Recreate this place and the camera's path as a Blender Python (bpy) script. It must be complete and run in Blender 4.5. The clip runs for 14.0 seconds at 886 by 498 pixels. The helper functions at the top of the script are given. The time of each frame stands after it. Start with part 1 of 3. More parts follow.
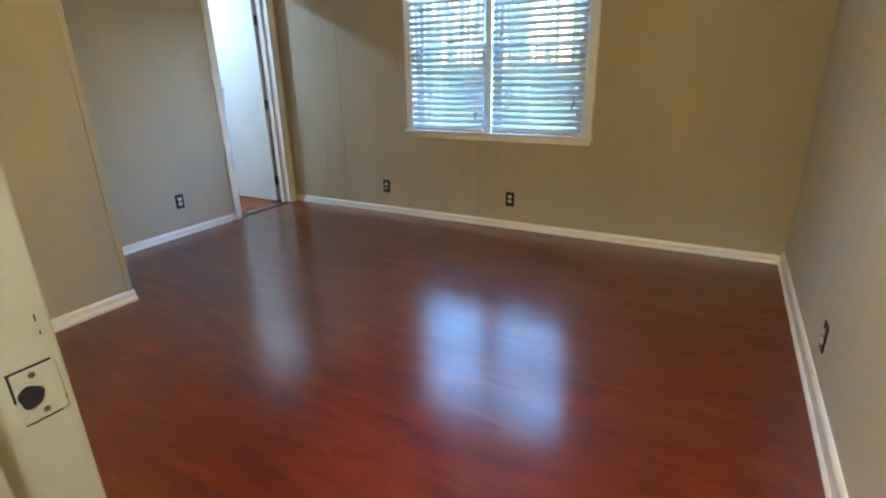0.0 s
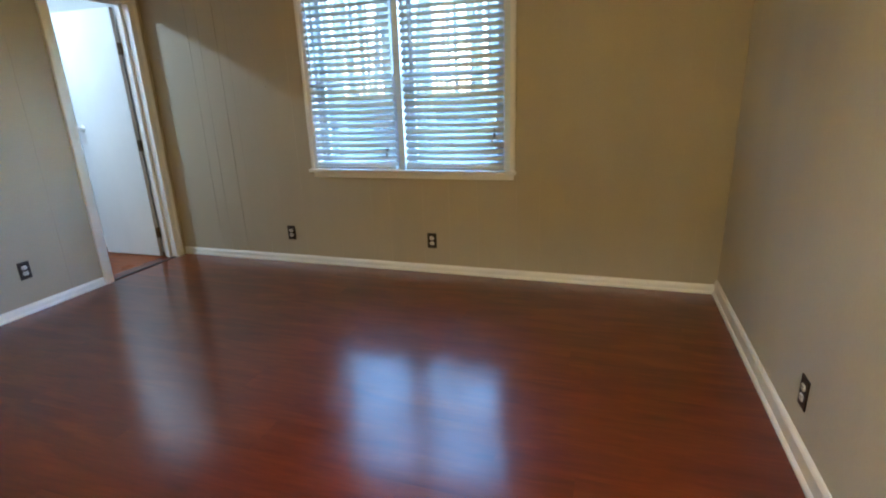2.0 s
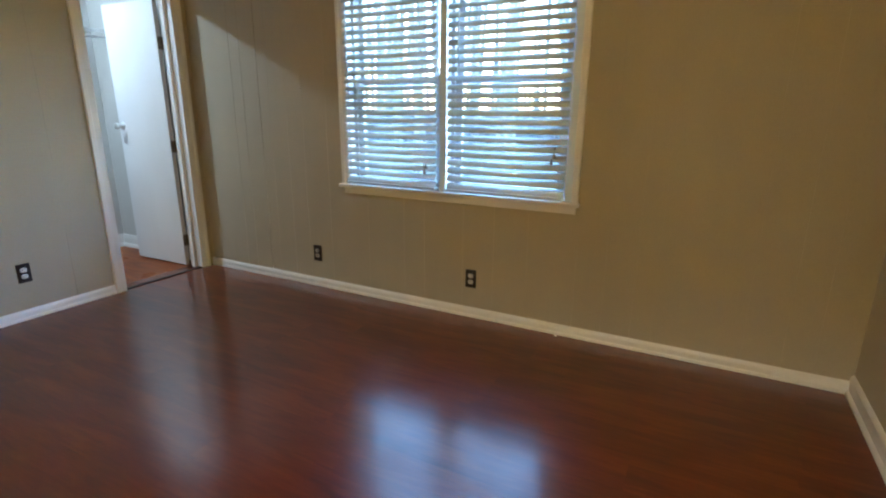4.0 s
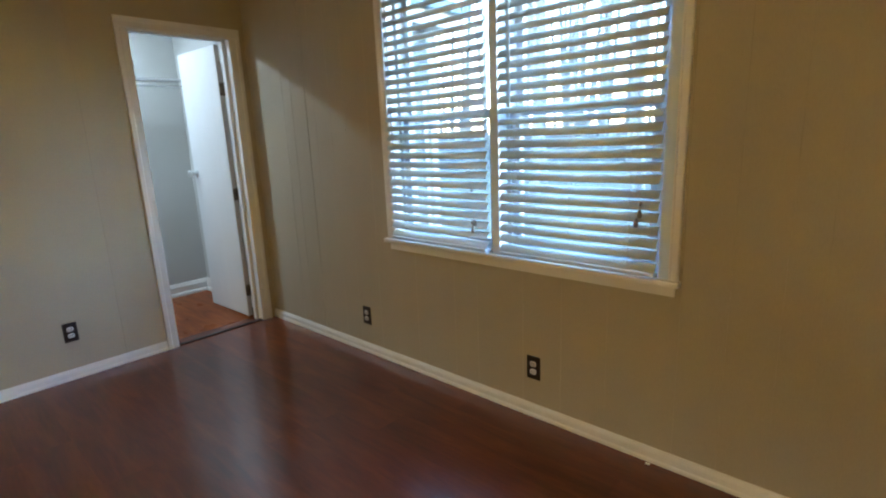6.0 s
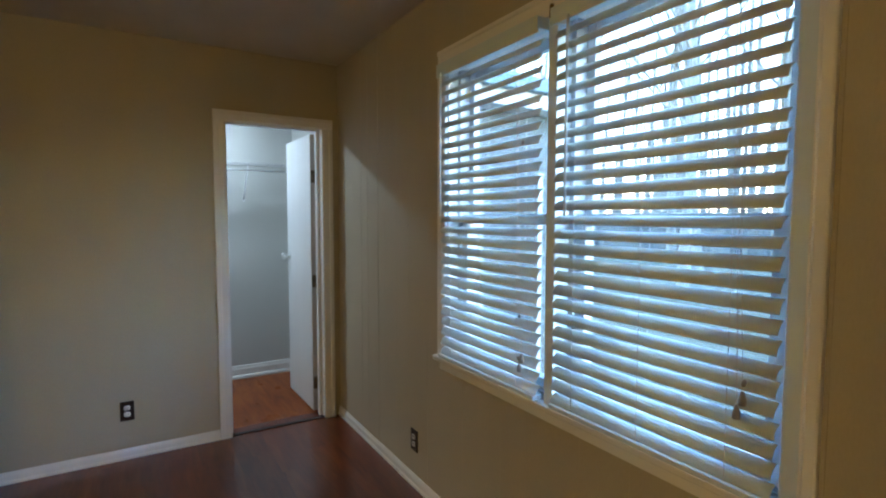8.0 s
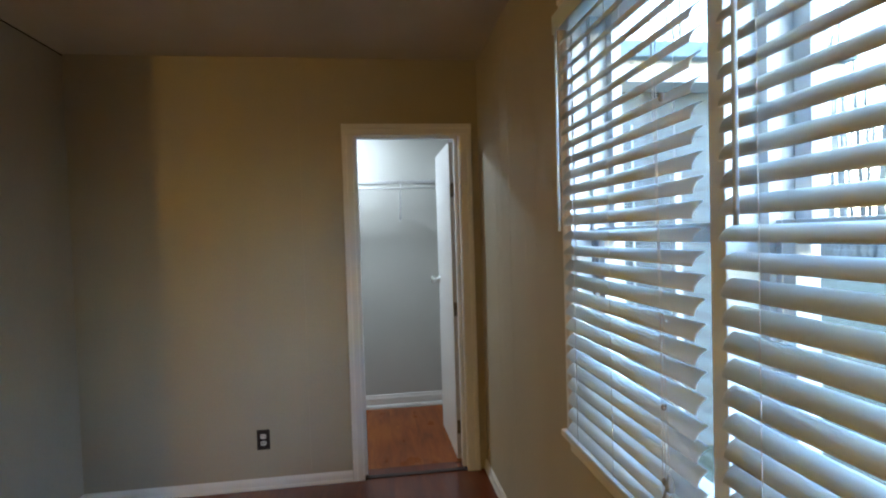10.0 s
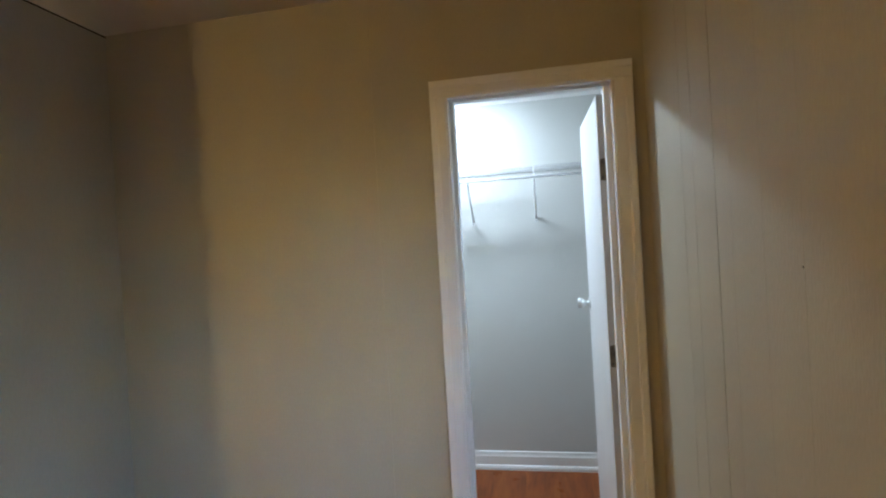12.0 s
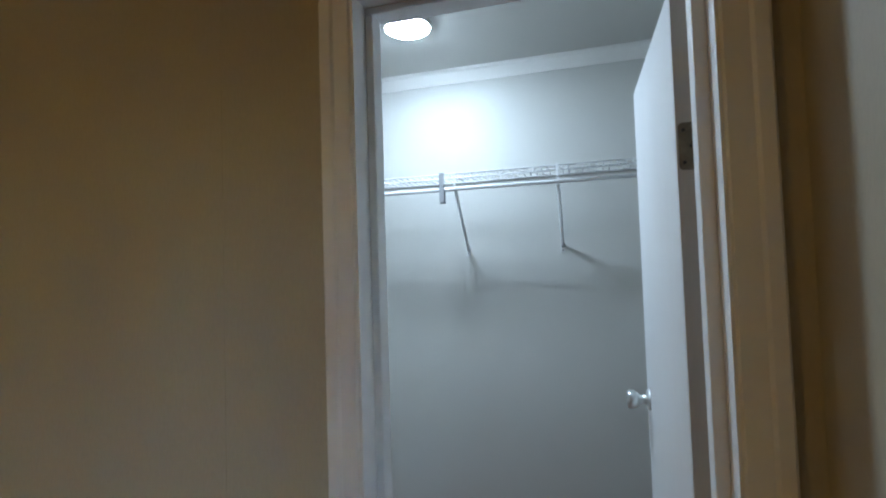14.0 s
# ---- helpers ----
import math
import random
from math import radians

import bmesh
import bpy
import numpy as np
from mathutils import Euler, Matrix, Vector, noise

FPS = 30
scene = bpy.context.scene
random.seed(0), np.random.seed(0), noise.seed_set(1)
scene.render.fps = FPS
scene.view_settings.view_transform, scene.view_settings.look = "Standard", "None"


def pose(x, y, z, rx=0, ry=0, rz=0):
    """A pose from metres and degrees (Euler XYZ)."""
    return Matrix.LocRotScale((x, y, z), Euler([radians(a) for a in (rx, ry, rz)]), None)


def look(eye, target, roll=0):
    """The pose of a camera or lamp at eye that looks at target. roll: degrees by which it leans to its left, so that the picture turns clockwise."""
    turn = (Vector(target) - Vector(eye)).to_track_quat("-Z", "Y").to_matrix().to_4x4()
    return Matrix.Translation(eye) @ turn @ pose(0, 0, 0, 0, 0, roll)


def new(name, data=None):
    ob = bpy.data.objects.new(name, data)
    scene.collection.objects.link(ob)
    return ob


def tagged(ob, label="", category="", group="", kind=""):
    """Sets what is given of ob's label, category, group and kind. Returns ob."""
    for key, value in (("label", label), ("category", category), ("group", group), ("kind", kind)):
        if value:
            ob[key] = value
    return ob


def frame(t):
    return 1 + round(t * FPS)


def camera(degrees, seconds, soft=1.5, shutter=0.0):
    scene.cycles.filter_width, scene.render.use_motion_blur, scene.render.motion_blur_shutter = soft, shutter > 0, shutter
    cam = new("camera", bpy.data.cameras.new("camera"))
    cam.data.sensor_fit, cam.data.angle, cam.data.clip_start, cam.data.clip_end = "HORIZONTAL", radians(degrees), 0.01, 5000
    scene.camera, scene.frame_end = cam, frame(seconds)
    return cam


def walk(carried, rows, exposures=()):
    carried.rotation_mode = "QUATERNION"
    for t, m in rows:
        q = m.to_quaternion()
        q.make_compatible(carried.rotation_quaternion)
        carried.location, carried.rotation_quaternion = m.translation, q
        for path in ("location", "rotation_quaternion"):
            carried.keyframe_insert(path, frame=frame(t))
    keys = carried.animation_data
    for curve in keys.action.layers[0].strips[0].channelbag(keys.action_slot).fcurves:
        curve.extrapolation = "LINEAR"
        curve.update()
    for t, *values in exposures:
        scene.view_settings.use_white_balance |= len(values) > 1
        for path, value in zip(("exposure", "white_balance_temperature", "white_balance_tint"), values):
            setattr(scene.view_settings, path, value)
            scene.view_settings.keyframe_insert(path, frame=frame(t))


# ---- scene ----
cam = camera(82.5, 14.0, soft=2.1)
PATH = [
    (0, (3.821, -3.8, 1.274), (2.911, -2.152, 0.598), -1.2),
    (0.5, (3.802, -3.748, 1.282), (2.976, -2.059, 0.601), -1.0),
    (1, (3.77, -3.626, 1.283), (3.0, -1.897, 0.636), -0.7),
    (1.5, (3.694, -3.511, 1.293), (2.962, -1.756, 0.673), -1.4),
    (2, (3.592, -3.408, 1.298), (2.981, -1.597, 0.708), -2.1),
    (2.5, (3.569, -3.283, 1.308), (2.975, -1.465, 0.724), -4.0),
    (3, (3.597, -3.085, 1.335), (2.977, -1.234, 0.901), -3.3),
    (3.5, (3.598, -2.912, 1.274), (2.775, -1.142, 0.839), -0.2),
    (3.7, (3.583, -2.836, 1.241), (2.734, -1.089, 0.763), 0.2),
    (5.8, (3.564, -1.945, 1.309), (2.267, -0.512, 0.792), -2.5),
    (6, (3.547, -1.891, 1.33), (2.227, -0.453, 0.893), -2.4),
    (6.5, (3.495, -1.738, 1.406), (2.144, -0.283, 1.162), -2.2),
    (7, (3.52, -1.544, 1.427), (2.057, -0.189, 1.272), -1.9),
    (7.5, (3.547, -1.362, 1.447), (1.971, -0.141, 1.296), -0.2),
    (8, (3.457, -1.231, 1.435), (1.75, -0.195, 1.307), 0.1),
    (8.2, (3.407, -1.175, 1.432), (1.651, -0.222, 1.337), -0.0),
    (10.5, (2.813, -0.498, 1.441), (0.815, -0.448, 1.375), -2.0),
    (11, (2.552, -0.421, 1.453), (0.561, -0.601, 1.391), -1.9),
    (11.5, (2.273, -0.432, 1.46), (0.303, -0.774, 1.413), -2.4),
    (12, (1.978, -0.418, 1.459), (0.012, -0.788, 1.438), -3.3),
    (12.5, (1.635, -0.346, 1.463), (-0.302, -0.844, 1.471), -3.2),
    (13, (1.304, -0.357, 1.466), (-0.619, -0.906, 1.486), -3.1),
    (13.5, (1.026, -0.38, 1.509), (-0.901, -0.916, 1.552), -3.4),
    (14, (0.876, -0.326, 1.505), (-1.046, -0.875, 1.588), -1.8),
]
walk(cam, [(t, look(eye, target, roll)) for t, eye, target, roll in PATH],
     [(0, 5.0, 5050, 7), (3, 4.74, 5300, 10), (6, 4.55, 5600, 10), (7, 4.15, 5500, 11), (8, 4.15, 5550, 10), (10.5, 4.15, 6150, 14), (12, 4.75, 5750, 13), (13, 4.45, 5600, 12), (14, 3.85, 5600, 12)])

# ---------------------------------------------------------------- light
world = bpy.data.worlds.new("sky")
scene.world = world
world.use_nodes = True
wn = world.node_tree
sky = wn.nodes.new("ShaderNodeTexSky")
sky.sky_type = "NISHITA"
sky.sun_disc = False
sky.sun_elevation = radians(23)
sky.sun_rotation = radians(66)
sky.air_density, sky.dust_density, sky.ozone_density = 1.3, 0.1, 1.9
wn.links.new(sky.outputs[0], wn.nodes["Background"].inputs[0])
wn.nodes["Background"].inputs[1].default_value = 0.15

sun = new("sun", bpy.data.lights.new("sun", "SUN"))
sun.data.energy, sun.data.angle = 0.19, radians(34)
sun.data.color = (0.46, 0.66, 1.0)
sun.matrix_world = look((2.2 + 8.41, 3.74, 1 + 3.91), (2.2, 0, 1))

LAMP_WARM = 7.7
HALL_FILL = 10.5
LAMP_CLOSET = 15.5


# ---------------------------------------------------------------- helpers
def part(name, bm, material, parent=None, label=""):
    me = bpy.data.meshes.new(name)
    bm.to_mesh(me)
    bm.free()
    me.materials.append(material)
    ob = new(name, me)
    if parent is not None:
        ob.parent = parent
    if label:
        ob["label"] = label
    return ob


def empty(name, at=(0, 0, 0)):
    ob = new(name)
    ob.empty_display_size = 0.1
    ob.location = at
    return ob


def box(x0, x1, y0, y1, z0, z1, bevel=0.0, seg=2, bm=None):
    own = bmesh.new()
    bmesh.ops.create_cube(own, size=1.0)
    for v in own.verts:
        v.co = Vector((x0 + (v.co.x + 0.5) * (x1 - x0), y0 + (v.co.y + 0.5) * (y1 - y0), z0 + (v.co.z + 0.5) * (z1 - z0)))
    if bevel:
        bmesh.ops.bevel(own, geom=own.edges[:], offset=bevel, segments=seg, profile=0.6, affect="EDGES")
    if bm is None:
        return own
    return merge(bm, own)


def merge(bm, other):
    me = bpy.data.meshes.new("tmp")
    other.to_mesh(me)
    other.free()
    bm.from_mesh(me)
    bpy.data.meshes.remove(me)
    return bm


def tube(points, radius, sides=10, bm=None):
    """A round bar through the points."""
    bm = bm or bmesh.new()
    pts = [Vector(p) for p in points]
    rings = []
    for i, p in enumerate(pts):
        d = (pts[min(i + 1, len(pts) - 1)] - pts[max(i - 1, 0)]).normalized()
        a = d.cross(Vector((0, 0, 1)) if abs(d.z) < 0.9 else Vector((1, 0, 0))).normalized()
        b = d.cross(a)
        rings.append([bm.verts.new(p + radius * (math.cos(2 * math.pi * k / sides) * a + math.sin(2 * math.pi * k / sides) * b)) for k in range(sides)])
    for r, s in zip(rings, rings[1:]):
        for k in range(sides):
            f = bm.faces.new((r[k], r[(k + 1) % sides], s[(k + 1) % sides], s[k]))
            f.smooth = True
    bm.faces.new(rings[0][::-1])
    bm.faces.new(rings[-1])
    bmesh.ops.recalc_face_normals(bm, faces=bm.faces[:])
    return bm


def lathe(profile, centre, axis, sides=28, bm=None):
    """A turned shape: profile rows of (radius, distance along the axis)."""
    bm = bm or bmesh.new()
    turn = Vector(axis).to_track_quat("Z", "Y").to_matrix()
    rings = []
    for r, h in profile:
        rings.append([bm.verts.new(Vector(centre) + turn @ Vector((max(r, 1e-4) * math.cos(2 * math.pi * k / sides), max(r, 1e-4) * math.sin(2 * math.pi * k / sides), h))) for k in range(sides)])
    for r, s in zip(rings, rings[1:]):
        for k in range(sides):
            f = bm.faces.new((r[k], r[(k + 1) % sides], s[(k + 1) % sides], s[k]))
            f.smooth = True
    bm.faces.new(rings[0][::-1])
    bm.faces.new(rings[-1])
    bmesh.ops.recalc_face_normals(bm, faces=bm.faces[:])
    return bm


def moulding(profile, start, end, out, up=(0, 0, 1)):
    """A strip of that cross-section (rows of distance out, distance up) from start to end."""
    bm = bmesh.new()
    start, end, out, up = Vector(start), Vector(end), Vector(out), Vector(up)
    a = [bm.verts.new(start + out * o + up * h) for o, h in profile]
    b = [bm.verts.new(end + out * o + up * h) for o, h in profile]
    n = len(profile)
    for k in range(n):
        bm.faces.new((a[k], a[(k + 1) % n], b[(k + 1) % n], b[k]))
    bm.faces.new(a[::-1])
    bm.faces.new(b)
    bmesh.ops.recalc_face_normals(bm, faces=bm.faces[:])
    return bm


# ---------------------------------------------------------------- materials
def material(name, colour, rough=0.6, second=None, scale=3.0, stretch=(1, 1, 1), fine=140.0, bump=0.15, metal=0.0, coat=0.0, contrast=0.35, rough_var=0.06, random_tone=0.0, distance=0.0015, grain=0.25, place=False, gloss=0.5):
    """Base colour varied at two scales, with fine relief."""
    m = bpy.data.materials.new(name)
    m.use_nodes = True
    t = m.node_tree
    n, link = t.nodes, t.links.new
    p = n["Principled BSDF"]
    tc = n.new("ShaderNodeTexCoord")
    mp = n.new("ShaderNodeMapping")
    mp.inputs["Scale"].default_value = stretch
    if place:
        geo = n.new("ShaderNodeNewGeometry")
        link(geo.outputs["Position"], mp.inputs[0])
    else:
        link(tc.outputs["Object"], mp.inputs[0])
    big, small = n.new("ShaderNodeTexNoise"), n.new("ShaderNodeTexNoise")
    big.inputs["Scale"].default_value, big.inputs["Detail"].default_value = scale, 5
    small.inputs["Scale"].default_value, small.inputs["Detail"].default_value = fine, 3
    link(mp.outputs[0], big.inputs[0])
    link(mp.outputs[0], small.inputs[0])
    mix = n.new("ShaderNodeMix")
    mix.data_type = "RGBA"
    second = second or tuple(c * 0.82 for c in colour)
    mix.inputs[6].default_value, mix.inputs[7].default_value = (*colour, 1), (*second, 1)
    ramp = n.new("ShaderNodeMapRange")
    ramp.inputs[1].default_value, ramp.inputs[2].default_value = 0.5 - contrast / 2, 0.5 + contrast / 2
    add = n.new("ShaderNodeMath")
    add.operation = "MULTIPLY_ADD"
    link(small.outputs[0], add.inputs[0])
    add.inputs[1].default_value, add.inputs[2].default_value = grain, -grain / 2
    add2 = n.new("ShaderNodeMath")
    link(add.outputs[0], add2.inputs[0])
    link(big.outputs[0], add2.inputs[1])
    link(add2.outputs[0], ramp.inputs[0])
    link(ramp.outputs[0], mix.inputs[0])
    last = mix.outputs[2]
    if random_tone:
        info, hsv, mr = n.new("ShaderNodeObjectInfo"), n.new("ShaderNodeHueSaturation"), n.new("ShaderNodeMapRange")
        mr.inputs[3].default_value, mr.inputs[4].default_value = 1 - random_tone, 1 + random_tone
        link(info.outputs["Random"], mr.inputs[0])
        link(mr.outputs[0], hsv.inputs["Value"])
        link(last, hsv.inputs["Color"])
        last = hsv.outputs[0]
    link(last, p.inputs["Base Color"])
    rr = n.new("ShaderNodeMapRange")
    rr.inputs[3].default_value, rr.inputs[4].default_value = max(rough - rough_var, 0.02), rough + rough_var
    link(big.outputs[0], rr.inputs[0])
    link(rr.outputs[0], p.inputs["Roughness"])
    p.inputs["Metallic"].default_value = metal
    p.inputs["Specular IOR Level"].default_value = gloss
    p.inputs["Coat Weight"].default_value = coat
    if bump:
        b = n.new("ShaderNodeBump")
        b.inputs["Strength"].default_value, b.inputs["Distance"].default_value = bump, distance
        link(small.outputs[0], b.inputs["Height"])
        link(b.outputs[0], p.inputs["Normal"])
    return m


def glowing(name, colour, strength):
    m = bpy.data.materials.new(name)
    m.use_nodes = True
    p = m.node_tree.nodes["Principled BSDF"]
    p.inputs["Base Color"].default_value = (0.8, 0.8, 0.8, 1)
    p.inputs["Emission Color"].default_value = (*colour, 1)
    p.inputs["Emission Strength"].default_value = strength
    return m


def glass(name):
    m = bpy.data.materials.new(name)
    m.use_nodes = True
    n, link = m.node_tree.nodes, m.node_tree.links.new
    n.remove(n["Principled BSDF"])
    tr, gl, mx = n.new("ShaderNodeBsdfTransparent"), n.new("ShaderNodeBsdfGlossy"), n.new("ShaderNodeMixShader")
    tr.inputs[0].default_value = (0.93, 0.96, 0.96, 1)
    gl.inputs["Roughness"].default_value = 0.02
    mx.inputs[0].default_value = 0.07
    link(tr.outputs[0], mx.inputs[1])
    link(gl.outputs[0], mx.inputs[2])
    link(mx.outputs[0], n["Material Output"].inputs[0])
    return m


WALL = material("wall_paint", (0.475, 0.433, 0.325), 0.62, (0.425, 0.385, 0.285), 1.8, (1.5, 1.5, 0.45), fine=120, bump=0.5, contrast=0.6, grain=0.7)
# Wall paint lightened to stand in for stronger light on the east wall.
EAST = material("wall_paint_lit", (0.54, 0.51, 0.42), 0.6, (0.485, 0.455, 0.37), 1.8, (1.5, 1.5, 0.45), fine=120, bump=0.5, contrast=0.6, grain=0.7)
# Wall paint darkened and greyed to stand in for shade on the bay wall.
BAY = material("wall_paint_shaded", (0.455, 0.43, 0.355), 0.62, (0.405, 0.38, 0.31), 1.8, (1.5, 1.5, 0.45), fine=120, bump=0.5, contrast=0.6, grain=0.7)
CLOSET = material("closet_paint", (0.57, 0.57, 0.54), 0.6, (0.54, 0.54, 0.51), 1.3, fine=220, bump=0.2)
CEIL = material("ceiling_paint", (0.64, 0.59, 0.49), 0.85, (0.58, 0.53, 0.44), 2.0, fine=90, bump=0.5, distance=0.003)
TRIM = material("trim_paint", (0.84, 0.835, 0.81), 0.36, (0.77, 0.765, 0.73), 4.0, fine=120, bump=0.12)
CASING = material("casing_paint", (0.86, 0.872, 0.875), 0.42, (0.81, 0.815, 0.81), 2.5, fine=120, bump=0.15, contrast=0.8)
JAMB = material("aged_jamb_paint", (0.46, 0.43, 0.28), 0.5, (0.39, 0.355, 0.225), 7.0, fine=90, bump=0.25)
SLAB = material("door_paint", (0.8, 0.81, 0.82), 0.4, (0.74, 0.75, 0.76), 2.5, (1, 1, 0.3), fine=150, bump=0.12)


def laminate(name, dark, mid, bright, rough, haze, coat):
    """Printed wood laminate: drawn-out figure, short streaks, a glossy wear layer with faint waves and smears."""
    m = bpy.data.materials.new(name)
    m.use_nodes = True
    n, link = m.node_tree.nodes, m.node_tree.links.new
    p = n["Principled BSDF"]
    geo, info = n.new("ShaderNodeNewGeometry"), n.new("ShaderNodeObjectInfo")
    shift = n.new("ShaderNodeVectorMath")
    shift.operation = "MULTIPLY_ADD"
    link(info.outputs["Random"], shift.inputs[0])
    shift.inputs[1].default_value = (7.0, 3.0, 5.0)
    link(geo.outputs["Position"], shift.inputs[2])

    def noise_at(scale, stretch, detail, source, distort=0.0):
        mp, t = n.new("ShaderNodeMapping"), n.new("ShaderNodeTexNoise")
        mp.inputs["Scale"].default_value = stretch
        t.inputs["Scale"].default_value, t.inputs["Detail"].default_value, t.inputs["Distortion"].default_value = scale, detail, distort
        link(source, mp.inputs[0])
        link(mp.outputs[0], t.inputs[0])
        return t.outputs[0]

    figure = noise_at(2.2, (1, 5, 5), 4, shift.outputs[0], 0.6)
    streak = noise_at(7.0, (1, 9, 9), 6, shift.outputs[0], 0.3)
    smear = noise_at(3.0, (1, 1.6, 1), 5, geo.outputs["Position"])
    wave = noise_at(5.0, (0.5, 1, 1), 2, geo.outputs["Position"])
    add = n.new("ShaderNodeMath")
    add.operation = "MULTIPLY_ADD"
    link(streak, add.inputs[0])
    add.inputs[1].default_value = 0.4
    link(figure, add.inputs[2])
    ramp = n.new("ShaderNodeValToRGB")
    ramp.color_ramp.elements[0].color, ramp.color_ramp.elements[1].color = (*dark, 1), (*mid, 1)
    half = n.new("ShaderNodeMapRange")
    half.inputs[1].default_value, half.inputs[2].default_value = 0.26, 1.12
    half.inputs[3].default_value, half.inputs[4].default_value = 0.0, 1.0
    link(add.outputs[0], half.inputs[0])
    ramp.color_ramp.elements[0].position, ramp.color_ramp.elements[1].position = 0.22, 0.5
    top = ramp.color_ramp.elements.new(0.8)
    top.color = (*bright, 1)
    link(half.outputs[0], ramp.inputs[0])
    link(ramp.outputs[0], p.inputs["Base Color"])
    rr = n.new("ShaderNodeMapRange")
    rr.inputs[1].default_value, rr.inputs[2].default_value = 0.35, 0.68
    rr.inputs[3].default_value, rr.inputs[4].default_value = rough - 0.035, rough + 0.06
    link(smear, rr.inputs[0])
    p.inputs["Roughness"].default_value = haze
    p.inputs["Specular IOR Level"].default_value = 0.12
    p.inputs["Coat Weight"].default_value = coat
    p.inputs["Coat IOR"].default_value = 1.75
    link(rr.outputs[0], p.inputs["Coat Roughness"])
    b = n.new("ShaderNodeBump")
    b.inputs["Strength"].default_value, b.inputs["Distance"].default_value = 0.12, 0.004
    link(wave, b.inputs["Height"])
    link(b.outputs[0], p.inputs["Coat Normal"])
    return m


# Door edge colour darkened to carry the shade beside the jamb.
EDGE = material("shaded_edge", (0.5, 0.47, 0.43), 0.6, (0.42, 0.39, 0.35), 5, (4, 4, 0.4), fine=90)
FLOOR = laminate("red_laminate", (0.08, 0.0112, 0.0034), (0.118, 0.0176, 0.0042), (0.168, 0.028, 0.0054), 0.185, 0.4, 1.0)
FLOOR2 = laminate("closet_laminate", (0.13, 0.03, 0.007), (0.22, 0.056, 0.0105), (0.3, 0.094, 0.017), 0.3, 0.5, 0.25)
UNDER = material("dark_subfloor", (0.03, 0.012, 0.008), 0.8)
SILL = material("threshold_wood", (0.035, 0.012, 0.008), 0.7, (0.022, 0.009, 0.006), 6, (6, 1, 6), fine=60)
# White slats, tinted blue to stand in for skylight on their faces.
SLAT = material("blind_slat", (0.7, 0.81, 0.86), 0.42, (0.66, 0.765, 0.81), 8, (0.4, 4, 4), fine=60, bump=0.05)
CORD = material("blind_cord", (0.85, 0.86, 0.87), 0.8)
TASSEL = material("tassel_plastic", (0.3, 0.3, 0.3), 0.4)
VINYL = material("window_vinyl", (0.6, 0.63, 0.66), 0.35, (0.55, 0.58, 0.61), 6)
# White paint with the blue of the daylight put into its colour.
PALE = material("daylit_white_paint", (0.72, 0.82, 0.88), 0.3, (0.68, 0.77, 0.83), 5)
PLATE = material("brown_plate", (0.02, 0.014, 0.011), 0.35, (0.012, 0.008, 0.007), 20, fine=80)
SOCKET = material("white_socket", (0.72, 0.7, 0.66), 0.35)
SLOT = material("socket_slot", (0.01, 0.01, 0.01), 0.6)
BRONZE = material("bronze_hinge", (0.2, 0.15, 0.09), 0.45, (0.11, 0.085, 0.055), 30, fine=200, metal=0.8)
CHROME = material("satin_chrome", (0.86, 0.88, 0.87), 0.32, (0.76, 0.79, 0.78), 10, metal=1.0)
WIRE = material("white_wire", (0.8, 0.81, 0.82), 0.3)
HOLE = material("dark_hole", (0.015, 0.01, 0.008), 0.9)
GLASS = glass("window_glass")
GROUND = material("winter_lawn", (0.07, 0.075, 0.045), 0.95, (0.1, 0.09, 0.06), 0.6, fine=9, bump=0.6, distance=0.05)
BARK = material("bark", (0.19, 0.2, 0.2), 0.9, (0.14, 0.145, 0.145), 4, (1, 1, 0.2), fine=30, bump=0.6, distance=0.01)
SIDING = material("grey_siding", (0.075, 0.085, 0.088), 0.7, (0.062, 0.07, 0.073), 1.5, fine=40)
ROOF = material("blue_grey_shingle", (0.12, 0.17, 0.2), 0.85, (0.09, 0.13, 0.16), 5, fine=60, bump=0.5)
WHITEOUT = material("exterior_white", (0.45, 0.46, 0.47), 0.5)
FARWOOD = material("far_wood", (0.12, 0.125, 0.125), 0.95, (0.17, 0.175, 0.175), 1.2, (1, 1, 0.15), fine=6)

# ---------------------------------------------------------------- plan
W = 4.285          # the wall opposite the closet wall
JX, JY = 0.852, -2.28   # corner where the bay ends
SY = -3.575        # wall of the entry
H = 2.48           # ceiling
CX, CL, CH = -1.24, -1.9, 2.375  # closet: back wall, far side, ceiling
T = 0.12           # wall thickness
DL, DR, DH = -0.762, -0.09, 2.056  # closet opening
WL, WR, WB, WT = 1.462, 2.918, 0.775, 2.115  # window opening
EL, ER, EH = 3.2, 4.06, 2.04  # entry opening


def wall(name, label, pieces, mat=None):
    bm = bmesh.new()
    for p in pieces:
        box(*p, bm=bm)
    return tagged(part(name, bm, mat or WALL), label, "wall", kind="structure")


P = 0.004


def panels(parent, axis, face, out, spans, cuts, wide):
    """Sheet panelling: strips with narrow grooves between them on one side of a wall.
    spans: (from, to, bottom, top); cuts: where the grooves run; wide: half widths of the open ones."""
    th = P
    for a, b, z0, z1 in spans:
        marks = [a] + [c for c in cuts if a + 0.01 < c < b - 0.01] + [b]
        for s, e in zip(marks, marks[1:]):
            gs = 0.0 if s == a else wide.get(s, 0.0004)
            ge = 0.0 if e == b else wide.get(e, 0.0004)
            lo, hi = sorted((face, face - out * th))
            if axis == "x":
                bm = box(s + gs, e - ge, lo, hi, z0, z1)
            else:
                bm = box(lo, hi, s + gs, e - ge, z0, z1)
            part("panel", bm, WALL, parent)


